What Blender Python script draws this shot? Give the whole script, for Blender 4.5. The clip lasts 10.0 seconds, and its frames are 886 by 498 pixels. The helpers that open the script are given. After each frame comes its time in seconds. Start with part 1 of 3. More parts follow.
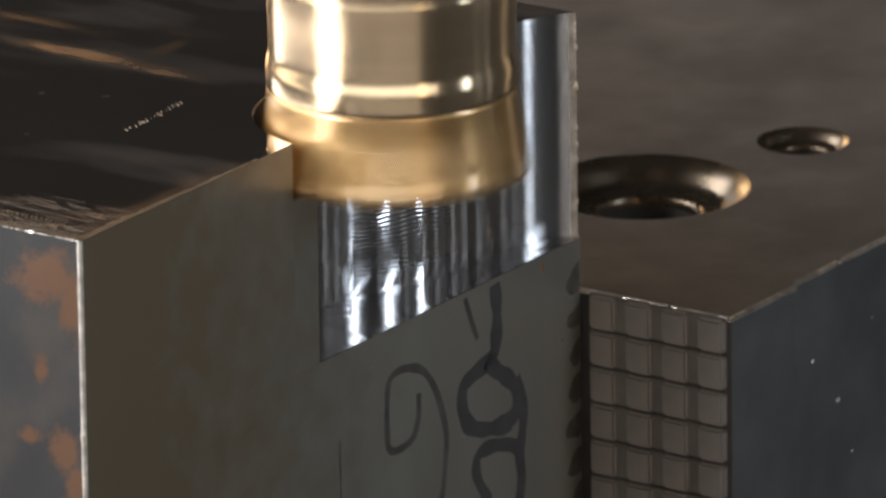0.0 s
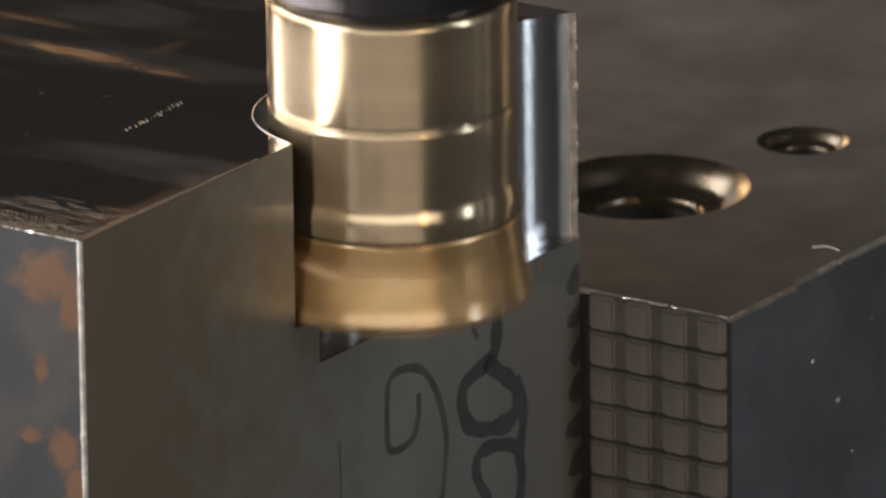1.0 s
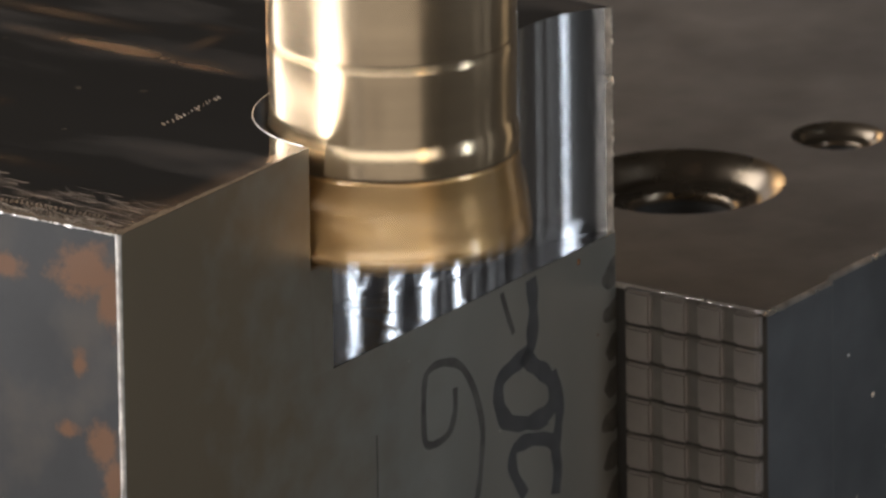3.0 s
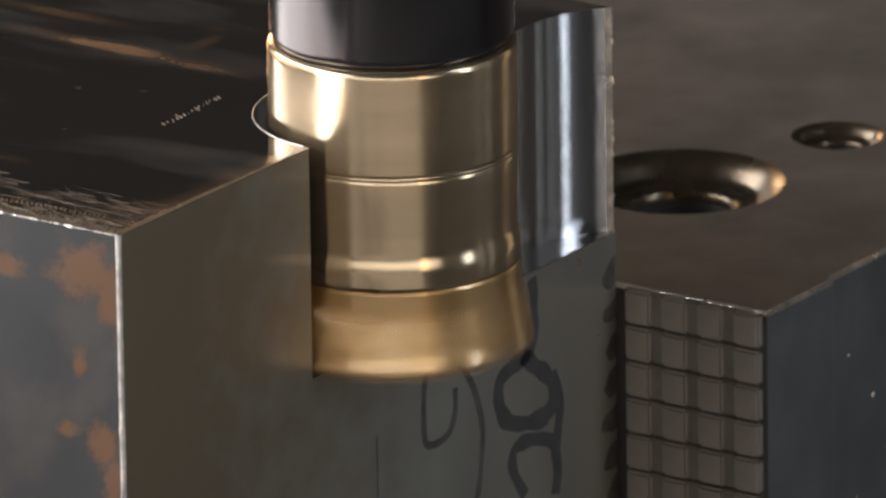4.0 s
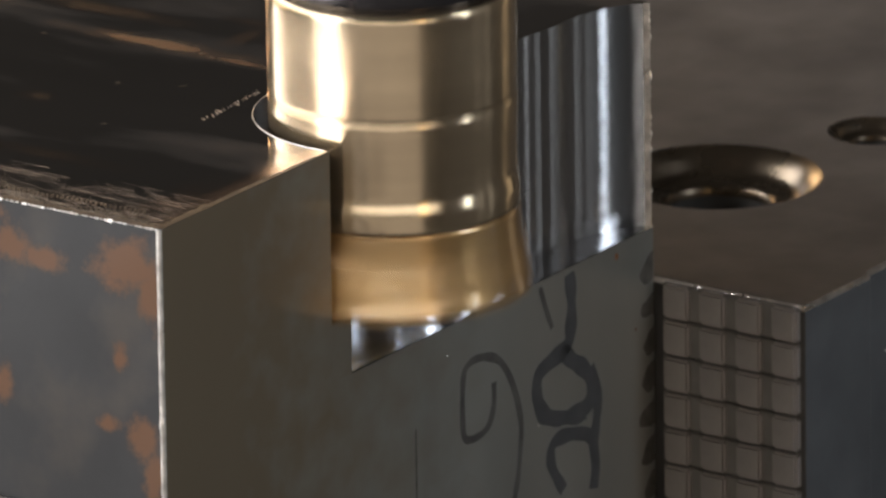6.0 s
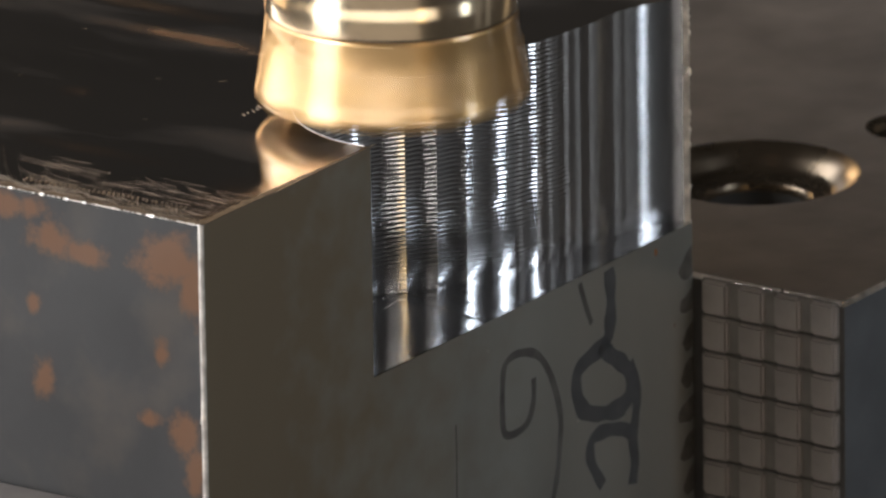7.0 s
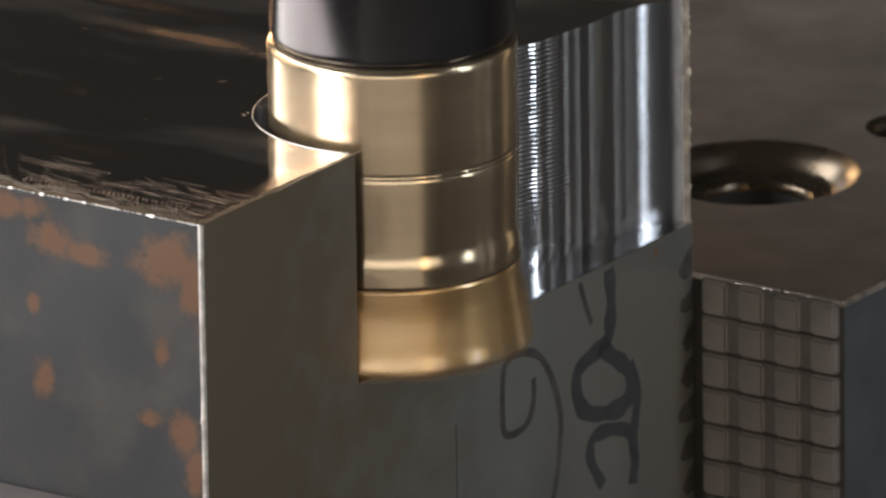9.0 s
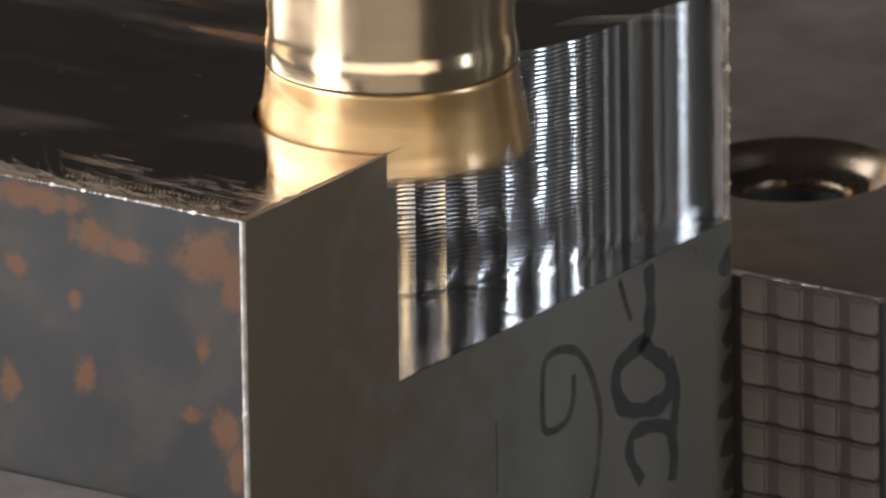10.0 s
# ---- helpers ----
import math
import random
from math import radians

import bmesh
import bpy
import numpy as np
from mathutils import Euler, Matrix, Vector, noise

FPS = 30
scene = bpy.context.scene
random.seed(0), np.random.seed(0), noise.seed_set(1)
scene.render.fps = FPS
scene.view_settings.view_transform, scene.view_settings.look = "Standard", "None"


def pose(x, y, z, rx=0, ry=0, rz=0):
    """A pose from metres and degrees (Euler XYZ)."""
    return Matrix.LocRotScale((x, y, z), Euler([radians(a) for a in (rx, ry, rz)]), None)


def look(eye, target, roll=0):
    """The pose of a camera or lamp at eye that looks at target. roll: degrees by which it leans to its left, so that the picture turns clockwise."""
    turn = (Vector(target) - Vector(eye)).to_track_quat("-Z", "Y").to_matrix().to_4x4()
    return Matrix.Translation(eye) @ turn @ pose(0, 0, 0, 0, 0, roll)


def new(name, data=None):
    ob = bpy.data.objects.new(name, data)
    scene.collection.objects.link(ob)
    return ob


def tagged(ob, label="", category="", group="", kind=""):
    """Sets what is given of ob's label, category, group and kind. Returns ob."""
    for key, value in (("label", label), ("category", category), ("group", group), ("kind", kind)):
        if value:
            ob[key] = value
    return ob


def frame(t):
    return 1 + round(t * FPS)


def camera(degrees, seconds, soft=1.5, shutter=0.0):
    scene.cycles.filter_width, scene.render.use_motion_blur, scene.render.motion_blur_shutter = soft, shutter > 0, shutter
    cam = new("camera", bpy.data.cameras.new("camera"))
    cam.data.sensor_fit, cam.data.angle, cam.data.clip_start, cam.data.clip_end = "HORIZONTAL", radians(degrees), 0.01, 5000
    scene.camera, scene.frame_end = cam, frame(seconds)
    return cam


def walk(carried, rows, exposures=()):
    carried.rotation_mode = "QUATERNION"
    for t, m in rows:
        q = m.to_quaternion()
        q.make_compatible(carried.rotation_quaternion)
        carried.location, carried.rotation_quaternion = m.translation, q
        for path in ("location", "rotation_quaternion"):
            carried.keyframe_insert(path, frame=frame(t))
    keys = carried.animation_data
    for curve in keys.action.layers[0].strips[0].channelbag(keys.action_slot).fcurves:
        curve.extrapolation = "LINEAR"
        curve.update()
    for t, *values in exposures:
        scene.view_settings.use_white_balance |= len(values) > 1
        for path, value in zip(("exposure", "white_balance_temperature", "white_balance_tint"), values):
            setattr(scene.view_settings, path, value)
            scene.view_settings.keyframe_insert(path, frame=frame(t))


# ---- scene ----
S = 0.001  # the parts are drawn in millimetres

# ---- camera ----
cam = camera(3.742, 10.0, soft=2.5, shutter=1.0)
EYE = (0.0, -1.14517, 0.36639)
VIEW = look(EYE, (EYE[0] + 0.0035098, EYE[1] + 0.949289, EYE[2] - 0.314385), -0.808)
walk(cam, [(0, VIEW), (10, VIEW)], [(0, 0.06), (10, 0.06)])
cam.data.dof.use_dof, cam.data.dof.focus_distance, cam.data.dof.aperture_fstop = True, 1.195, 105.0

# ---- light ----
world = bpy.data.worlds.new("workshop_air")
scene.world = world
world.use_nodes = True
world.node_tree.nodes["Background"].inputs[0].default_value = (0.9, 0.86, 0.8, 1)
world.node_tree.nodes["Background"].inputs[1].default_value = 0.02


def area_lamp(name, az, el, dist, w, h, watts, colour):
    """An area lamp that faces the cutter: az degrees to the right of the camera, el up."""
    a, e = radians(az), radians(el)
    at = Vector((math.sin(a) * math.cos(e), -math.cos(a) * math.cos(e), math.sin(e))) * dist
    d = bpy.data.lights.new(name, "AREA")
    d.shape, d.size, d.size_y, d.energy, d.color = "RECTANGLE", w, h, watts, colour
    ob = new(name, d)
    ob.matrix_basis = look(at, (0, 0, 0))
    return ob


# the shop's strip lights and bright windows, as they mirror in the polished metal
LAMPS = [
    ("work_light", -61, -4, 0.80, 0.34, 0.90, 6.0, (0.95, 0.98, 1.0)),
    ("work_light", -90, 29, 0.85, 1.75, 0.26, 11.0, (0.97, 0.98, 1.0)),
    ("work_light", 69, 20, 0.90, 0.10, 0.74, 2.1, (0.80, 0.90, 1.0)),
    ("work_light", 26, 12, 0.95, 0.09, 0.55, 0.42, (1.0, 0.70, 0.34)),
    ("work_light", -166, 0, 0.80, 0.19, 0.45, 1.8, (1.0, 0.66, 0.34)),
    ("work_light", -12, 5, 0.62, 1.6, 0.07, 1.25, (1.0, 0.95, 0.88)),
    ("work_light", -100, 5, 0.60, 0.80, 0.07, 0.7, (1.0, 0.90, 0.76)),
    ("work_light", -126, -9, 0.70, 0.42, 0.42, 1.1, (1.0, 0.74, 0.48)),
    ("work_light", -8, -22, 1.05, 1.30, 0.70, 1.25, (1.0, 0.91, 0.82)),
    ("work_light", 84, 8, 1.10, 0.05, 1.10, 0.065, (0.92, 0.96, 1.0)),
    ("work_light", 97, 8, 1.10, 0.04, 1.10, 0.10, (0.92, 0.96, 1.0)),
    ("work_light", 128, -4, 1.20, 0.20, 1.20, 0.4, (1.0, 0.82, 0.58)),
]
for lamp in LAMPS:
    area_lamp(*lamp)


# ---- materials ----
def node_material(name, base, rough, metal=0.0, spread=0.12, scale=300.0, bump=0.0, bump_scale=2500.0,
                  stretch=(1, 1, 1), rough_spread=0.1, second=None, second_scale=120.0, second_at=(0.5, 0.62), second_rough=None, second_metal=None):
    m = bpy.data.materials.new(name)
    m.use_nodes = True
    t = m.node_tree
    b = t.nodes["Principled BSDF"]
    b.inputs["Metallic"].default_value = metal
    co = t.nodes.new("ShaderNodeTexCoord")
    mp = t.nodes.new("ShaderNodeMapping")
    mp.inputs["Scale"].default_value = stretch
    t.links.new(co.outputs["Object"], mp.inputs[0])

    def noise_node(sc, detail=4.0):
        n = t.nodes.new("ShaderNodeTexNoise")
        n.inputs["Scale"].default_value, n.inputs["Detail"].default_value = sc, detail
        t.links.new(mp.outputs[0], n.inputs["Vector"])
        return n

    def ramp(src, lo, hi, c0, c1):
        r = t.nodes.new("ShaderNodeValToRGB")
        r.color_ramp.elements[0].position, r.color_ramp.elements[1].position = lo, hi
        r.color_ramp.elements[0].color, r.color_ramp.elements[1].color = c0, c1
        t.links.new(src, r.inputs[0])
        return r

    n1 = noise_node(scale)
    c = Vector(base)
    r1 = ramp(n1.outputs[0], 0.3, 0.7, (*(c * (1 - spread)), 1), (*(c * (1 + spread)), 1))
    out = r1.outputs[0]
    if second:
        n2 = noise_node(second_scale, 5.0)
        r2 = ramp(n2.outputs[0], second_at[0], second_at[1], (0, 0, 0, 1), (1, 1, 1, 1))
        mix = t.nodes.new("ShaderNodeMix")
        mix.data_type = "RGBA"
        t.links.new(r2.outputs[0], mix.inputs[0])
        t.links.new(out, mix.inputs[6])
        mix.inputs[7].default_value = (*second, 1)
        out = mix.outputs[2]
    t.links.new(out, b.inputs["Base Color"])
    n3 = noise_node(scale * 0.37)
    r3 = ramp(n3.outputs[0], 0.3, 0.7, (max(rough - rough_spread, 0.02),) * 3 + (1,), (min(rough + rough_spread, 1),) * 3 + (1,))
    rough_out = r3.outputs[0]
    if second_metal is not None:
        mm = t.nodes.new("ShaderNodeMapRange")
        mm.inputs["To Min"].default_value, mm.inputs["To Max"].default_value = metal, second_metal
        t.links.new(r2.outputs[0], mm.inputs[0])
        t.links.new(mm.outputs[0], b.inputs["Metallic"])
    if second_rough:
        mr = t.nodes.new("ShaderNodeMix")
        mr.data_type = "RGBA"
        t.links.new(r2.outputs[0], mr.inputs[0])
        t.links.new(rough_out, mr.inputs[6])
        mr.inputs[7].default_value = (second_rough,) * 3 + (1,)
        rough_out = mr.outputs[2]
    t.links.new(rough_out, b.inputs["Roughness"])
    if bump:
        n4 = noise_node(bump_scale, 2.0)
        bp = t.nodes.new("ShaderNodeBump")
        bp.inputs["Strength"].default_value, bp.inputs["Distance"].default_value = 1.0, bump * S
        t.links.new(n4.outputs[0], bp.inputs["Height"])
        t.links.new(bp.outputs[0], b.inputs["Normal"])
    return m


GROUND = node_material("ground_steel", (0.42, 0.42, 0.385), 0.40, 0.9, 0.10, 90, 0.004, 3000, (1, 1, 0.3))
SCALE = node_material("mill_scale", (0.027, 0.0265, 0.0275), 0.63, 0.15, 0.15, 150, 0.02, 900, second=(0.048, 0.041, 0.036), second_scale=140, second_at=(0.5, 0.7))
TOP = node_material("oily_steel", (0.62, 0.57, 0.53), 0.06, 1.0, 0.12, 60, 0.0, 900, (1, 0.3, 1), 0.04, second=(0.36, 0.225, 0.15), second_scale=75, second_at=(0.52, 0.78), second_rough=0.33, second_metal=0.8)
CUT = node_material("fresh_cut_steel", (0.62, 0.62, 0.63), 0.15, 1.0, 0.06, 200, 0, 1300, (1, 1, 0), 0.04)


def add_tool_marks(m, pitch, depth):
    """Fine level ridges left by each turn of the cutter, uneven along the wall."""
    t = m.node_tree
    b = t.nodes["Principled BSDF"]
    co = t.nodes.new("ShaderNodeTexCoord")
    sep = t.nodes.new("ShaderNodeSeparateXYZ")
    t.links.new(co.outputs["Object"], sep.inputs[0])
    big = t.nodes.new("ShaderNodeTexNoise")
    big.inputs["Scale"].default_value, big.inputs["Detail"].default_value = 170, 3
    t.links.new(co.outputs["Object"], big.inputs["Vector"])
    shift = t.nodes.new("ShaderNodeMath")
    shift.operation = "MULTIPLY_ADD"
    shift.inputs[1].default_value = 0.0009
    t.links.new(big.outputs[0], shift.inputs[0])
    t.links.new(sep.outputs[2], shift.inputs[2])
    turn = t.nodes.new("ShaderNodeMath")
    turn.operation = "MULTIPLY"
    turn.inputs[1].default_value = 2 * math.pi / (pitch * S)
    t.links.new(shift.outputs[0], turn.inputs[0])
    wave = t.nodes.new("ShaderNodeMath")
    wave.operation = "SINE"
    t.links.new(turn.outputs[0], wave.inputs[0])
    fade = t.nodes.new("ShaderNodeMapRange")
    fade.inputs["From Min"].default_value, fade.inputs["From Max"].default_value = -17.5 * S, -14.5 * S
    fade.inputs["To Min"].default_value, fade.inputs["To Max"].default_value = 0.25, 1.0
    t.links.new(sep.outputs[2], fade.inputs[0])
    along = t.nodes.new("ShaderNodeMapRange")
    along.inputs["From Min"].default_value, along.inputs["From Max"].default_value = 65 * S, 59 * S
    along.inputs["To Min"].default_value, along.inputs["To Max"].default_value = 0.0, 1.0
    t.links.new(sep.outputs[0], along.inputs[0])
    both = t.nodes.new("ShaderNodeMath")
    both.operation = "MULTIPLY"
    t.links.new(along.outputs[0], both.inputs[0])
    t.links.new(fade.outputs[0], both.inputs[1])
    amp = t.nodes.new("ShaderNodeMath")
    amp.operation = "MULTIPLY"
    t.links.new(wave.outputs[0], amp.inputs[0])
    patch = t.nodes.new("ShaderNodeTexNoise")
    patch.inputs["Scale"].default_value, patch.inputs["Detail"].default_value = 900, 2
    t.links.new(co.outputs["Object"], patch.inputs["Vector"])
    patchy = t.nodes.new("ShaderNodeMapRange")
    patchy.inputs["From Min"].default_value, patchy.inputs["From Max"].default_value = 0.35, 0.62
    patchy.inputs["To Min"].default_value, patchy.inputs["To Max"].default_value = 0.65, 1.1
    t.links.new(patch.outputs[0], patchy.inputs[0])
    uneven = t.nodes.new("ShaderNodeMath")
    uneven.operation = "MULTIPLY"
    t.links.new(both.outputs[0], uneven.inputs[0])
    t.links.new(patchy.outputs[0], uneven.inputs[1])
    t.links.new(uneven.outputs[0], amp.inputs[1])
    quick = t.nodes.new("ShaderNodeMath")
    quick.operation = "MULTIPLY"
    quick.inputs[1].default_value = 2 * math.pi / (0.13 * S)
    t.links.new(sep.outputs[2], quick.inputs[0])
    fine = t.nodes.new("ShaderNodeMath")
    fine.operation = "SINE"
    t.links.new(quick.outputs[0], fine.inputs[0])
    rest = t.nodes.new("ShaderNodeMapRange")
    rest.inputs["From Min"].default_value, rest.inputs["From Max"].default_value = 61 * S, 67 * S
    rest.inputs["To Min"].default_value, rest.inputs["To Max"].default_value = 0.0, 0.24
    t.links.new(sep.outputs[0], rest.inputs[0])
    total = t.nodes.new("ShaderNodeMath")
    total.operation = "MULTIPLY_ADD"
    t.links.new(fine.outputs[0], total.inputs[0])
    t.links.new(rest.outputs[0], total.inputs[1])
    t.links.new(amp.outputs[0], total.inputs[2])
    bp = t.nodes.new("ShaderNodeBump")
    bp.inputs["Strength"].default_value, bp.inputs["Distance"].default_value = 1.0, depth * S
    t.links.new(total.outputs[0], bp.inputs["Height"])
    b.inputs["Anisotropic"].default_value = 0.9
    tan = t.nodes.new("ShaderNodeCombineXYZ")
    tan.inputs[2].default_value = 1.0
    t.links.new(tan.outputs[0], b.inputs["Tangent"])
    for l in list(b.inputs["Normal"].links):
        t.links.new(l.from_socket, bp.inputs["Normal"])
    t.links.new(bp.outputs[0], b.inputs["Normal"])


def add_spots(m, spots, colour, rough=0.75):
    """Rust spots of the given places and half sizes (y, z, ry, rz in mm) with ragged edges."""
    t = m.node_tree
    b = t.nodes["Principled BSDF"]
    co = t.nodes.new("ShaderNodeTexCoord")
    n = t.nodes.new("ShaderNodeTexNoise")
    n.inputs["Scale"].default_value, n.inputs["Detail"].default_value, n.inputs["Roughness"].default_value = 480, 8, 0.72
    t.links.new(co.outputs["Object"], n.inputs["Vector"])
    total = None
    for y, z, ry, rz in spots:
        sub = t.nodes.new("ShaderNodeVectorMath")
        sub.operation = "SUBTRACT"
        sub.inputs[1].default_value = (0, y * S, z * S)
        t.links.new(co.outputs["Object"], sub.inputs[0])
        mul = t.nodes.new("ShaderNodeVectorMath")
        mul.operation = "MULTIPLY"
        mul.inputs[1].default_value = (0, 1 / (ry * S), 1 / (rz * S))
        t.links.new(sub.outputs[0], mul.inputs[0])
        ln = t.nodes.new("ShaderNodeVectorMath")
        ln.operation = "LENGTH"
        t.links.new(mul.outputs[0], ln.inputs[0])
        if total is None:
            total = ln.outputs["Value"]
        else:
            mn = t.nodes.new("ShaderNodeMath")
            mn.operation = "MINIMUM"
            t.links.new(total, mn.inputs[0])
            t.links.new(ln.outputs["Value"], mn.inputs[1])
            total = mn.outputs[0]
    rag = t.nodes.new("ShaderNodeMath")
    rag.operation = "MULTIPLY_ADD"
    rag.inputs[1].default_value = 2.6
    t.links.new(n.outputs[0], rag.inputs[0])
    t.links.new(total, rag.inputs[2])
    mr = t.nodes.new("ShaderNodeMapRange")
    mr.inputs["From Min"].default_value, mr.inputs["From Max"].default_value = 2.5, 1.85
    t.links.new(rag.outputs[0], mr.inputs[0])
    mix = t.nodes.new("ShaderNodeMix")
    mix.data_type = "RGBA"
    t.links.new(mr.outputs[0], mix.inputs[0])
    t.links.new(b.inputs["Base Color"].links[0].from_socket, mix.inputs[6])
    mix.inputs[7].default_value = (*colour, 1)
    t.links.new(mix.outputs[2], b.inputs["Base Color"])
    dull = t.nodes.new("ShaderNodeMath")
    dull.operation = "MULTIPLY_ADD"
    dull.inputs[1].default_value, dull.inputs[2].default_value = -0.15, 0.15
    t.links.new(mr.outputs[0], dull.inputs[0])
    t.links.new(dull.outputs[0], b.inputs["Metallic"])


def add_smears(m, smears, colour, rough):
    """Ragged, feathered patches (x, y, half sizes in mm, strength): dried oil wiped over the top, a painted reflection
    on the marked side.
    """
    t = m.node_tree
    b = t.nodes["Principled BSDF"]
    co = t.nodes.new("ShaderNodeTexCoord")
    n = t.nodes.new("ShaderNodeTexNoise")
    n.inputs["Scale"].default_value, n.inputs["Detail"].default_value = 260, 6
    t.links.new(co.outputs["Object"], n.inputs["Vector"])
    total = None
    for x, y, rx, ry, strength in smears:
        sub = t.nodes.new("ShaderNodeVectorMath")
        sub.operation = "SUBTRACT"
        sub.inputs[1].default_value = (x * S, y * S, 0)
        t.links.new(co.outputs["Object"], sub.inputs[0])
        mul = t.nodes.new("ShaderNodeVectorMath")
        mul.operation = "MULTIPLY"
        mul.inputs[1].default_value = (1 / (rx * S), 1 / (ry * S), 0)
        t.links.new(sub.outputs[0], mul.inputs[0])
        ln = t.nodes.new("ShaderNodeVectorMath")
        ln.operation = "LENGTH"
        t.links.new(mul.outputs[0], ln.inputs[0])
        rag = t.nodes.new("ShaderNodeMath")
        rag.operation = "MULTIPLY_ADD"
        rag.inputs[1].default_value = 1.25
        t.links.new(n.outputs[0], rag.inputs[0])
        t.links.new(ln.outputs["Value"], rag.inputs[2])
        mr = t.nodes.new("ShaderNodeMapRange")
        mr.inputs["From Min"].default_value, mr.inputs["From Max"].default_value = 1.95, 0.9
        mr.inputs["To Max"].default_value = strength
        t.links.new(rag.outputs[0], mr.inputs[0])
        if total is None:
            total = mr.outputs[0]
        else:
            mx = t.nodes.new("ShaderNodeMath")
            mx.operation = "MAXIMUM"
            t.links.new(total, mx.inputs[0])
            t.links.new(mr.outputs[0], mx.inputs[1])
            total = mx.outputs[0]
    for socket, value in (("Base Color", colour), ("Roughness", (rough,) * 3)):
        mix = t.nodes.new("ShaderNodeMix")
        mix.data_type = "RGBA"
        t.links.new(total, mix.inputs[0])
        t.links.new(b.inputs[socket].links[0].from_socket, mix.inputs[6])
        mix.inputs[7].default_value = (*value, 1)
        t.links.new(mix.outputs[2], b.inputs[socket])


SMEARS = [(44.0, 31.0, 1.5, 11.0, 0.9), (43.2, 22.0, 0.9, 6.0, 0.8), (49.5, 25.5, 3.2, 1.2, 0.6), (53.5, 27.5, 1.0, 3.0, 0.5), (25.6, 31.3, 1.2, 1.8, 0.45), (12.5, 20.0, 1.3, 8.0, 0.35), (50.0, 41.0, 1.4, 9.0, 0.6),
          (11.0, 1.2, 15.0, 1.6, 0.55), (7.0, 3.5, 7.0, 2.2, 0.35)]
add_smears(TOP, SMEARS, (0.66, 0.44, 0.31), 0.36)
# the cutter's brownish reflection towards the sawn end, painted into the steel's colour
add_smears(GROUND, [(4.0, 0.0, 34.0, 400.0, 0.85)], (0.31, 0.24, 0.16), 0.42)
FLOOR_CUT = node_material("fresh_cut_floor", (0.50, 0.50, 0.51), 0.17, 1.0, 0.06, 200, 0.004, 900, (1, 1, 1), 0.05)
add_tool_marks(CUT, 0.42, 0.0165)
RUST_SPOTS = [(16.1, -4.1, 2.6, 1.6), (12.4, -4.7, 2.4, 1.2), (3.2, -4.0, 4.0, 2.6), (1.0, -5.5, 1.6, 3.5), (18.1, -10.2, 0.8, 0.9), (17.2, -16.8, 1.1, 2.0), (4.6, -12.4, 0.8, 1.3),
              (5.8, -18.8, 1.2, 0.8), (2.3, -19.6, 1.6, 2.2), (1.0, -22.9, 1.2, 2.6), (22, -1.5, 6, 1.2), (24.5, -8, 1.4, 1.0), (25.5, -19.0, 1.1, 2.0)]
add_spots(SCALE, RUST_SPOTS, (0.098, 0.042, 0.016))
EDGE = node_material("worn_edge_steel", (0.72, 0.68, 0.64), 0.35, 0.6, 0.38, 700, 0.01, 2500)
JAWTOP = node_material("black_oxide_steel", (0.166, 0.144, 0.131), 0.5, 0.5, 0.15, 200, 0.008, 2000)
# darker and bluer than the jaw's top
JAWSIDE = node_material("dark_bluish_steel", (0.105, 0.111, 0.12), 0.5, 0.5, 0.2, 150, 0.008, 2000)
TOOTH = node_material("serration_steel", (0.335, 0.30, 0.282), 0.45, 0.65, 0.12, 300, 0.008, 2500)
# the teeth's steel, darkened to paint the shade in the gaps between them
RIDGE = node_material("tooth_gap_shade_steel", (0.21, 0.192, 0.178), 0.5, 0.6, 0.15, 300)
# near-black stands in for the shade deep in the bores and behind the teeth
GROOVE = node_material("recess_shade_steel", (0.06, 0.054, 0.048), 0.65, 0.1, 0.15, 300)
# rubbed edges, and the highlight painted on the teeth's upper bevels
EDGE2 = node_material("rubbed_edge_and_highlight", (0.70, 0.65, 0.60), 0.33, 0.9, 0.3, 700, 0.02, 1500)
BORE = node_material("worn_bore_steel", (0.18, 0.137, 0.095), 0.28, 0.85, 0.2, 300, 0.01, 900)
BODY = node_material("champagne_steel", (0.58, 0.457, 0.31), 0.21, 0.92, 0.10, 380, 0, 900, (0, 0, 1), 0.05)
GOLD = node_material("gold_coated_cutter", (0.69, 0.435, 0.175), 0.30, 0.9, 0.15, 300, 0, 900, (0, 0, 1), 0.08)
GOLD.node_tree.nodes["Principled BSDF"].inputs["Coat Weight"].default_value = 1.0
GOLD.node_tree.nodes["Principled BSDF"].inputs["Coat Roughness"].default_value = 0.14
GOLD.node_tree.nodes["Principled BSDF"].inputs["Coat IOR"].default_value = 1.9
BLACK = node_material("black_arbor", (0.10, 0.095, 0.10), 0.2, 0.9, 0.05, 200)
INK = node_material("marker_ink", (0.05, 0.05, 0.052), 0.55, 0.1, 0.3, 500)
WORN_INK = node_material("worn_marker_ink", (0.11, 0.105, 0.10), 0.45, 0.5, 0.4, 500)
DARK_MARK = node_material("dull_dark_mark", (0.2, 0.187, 0.17), 0.45, 0.8, 0.3, 700)
GRIME = node_material("dried_oil_grime", (0.16, 0.108, 0.066), 0.6, 0.25, 0.35, 900, 0.02, 1600)
SWARF = node_material("swarf_wire", (0.2, 0.155, 0.118), 0.45, 0.7, 0.2, 500)
RUST = node_material("rust", (0.20, 0.085, 0.03), 0.8, 0.0, 0.3, 900)
PANEL_LIGHT = node_material("grey_enclosure_paint", (0.135, 0.13, 0.125), 0.6, 0.0, 0.15, 3)
PANEL = node_material("dark_enclosure_paint", (0.05, 0.044, 0.038), 0.6, 0.0, 0.15, 3)


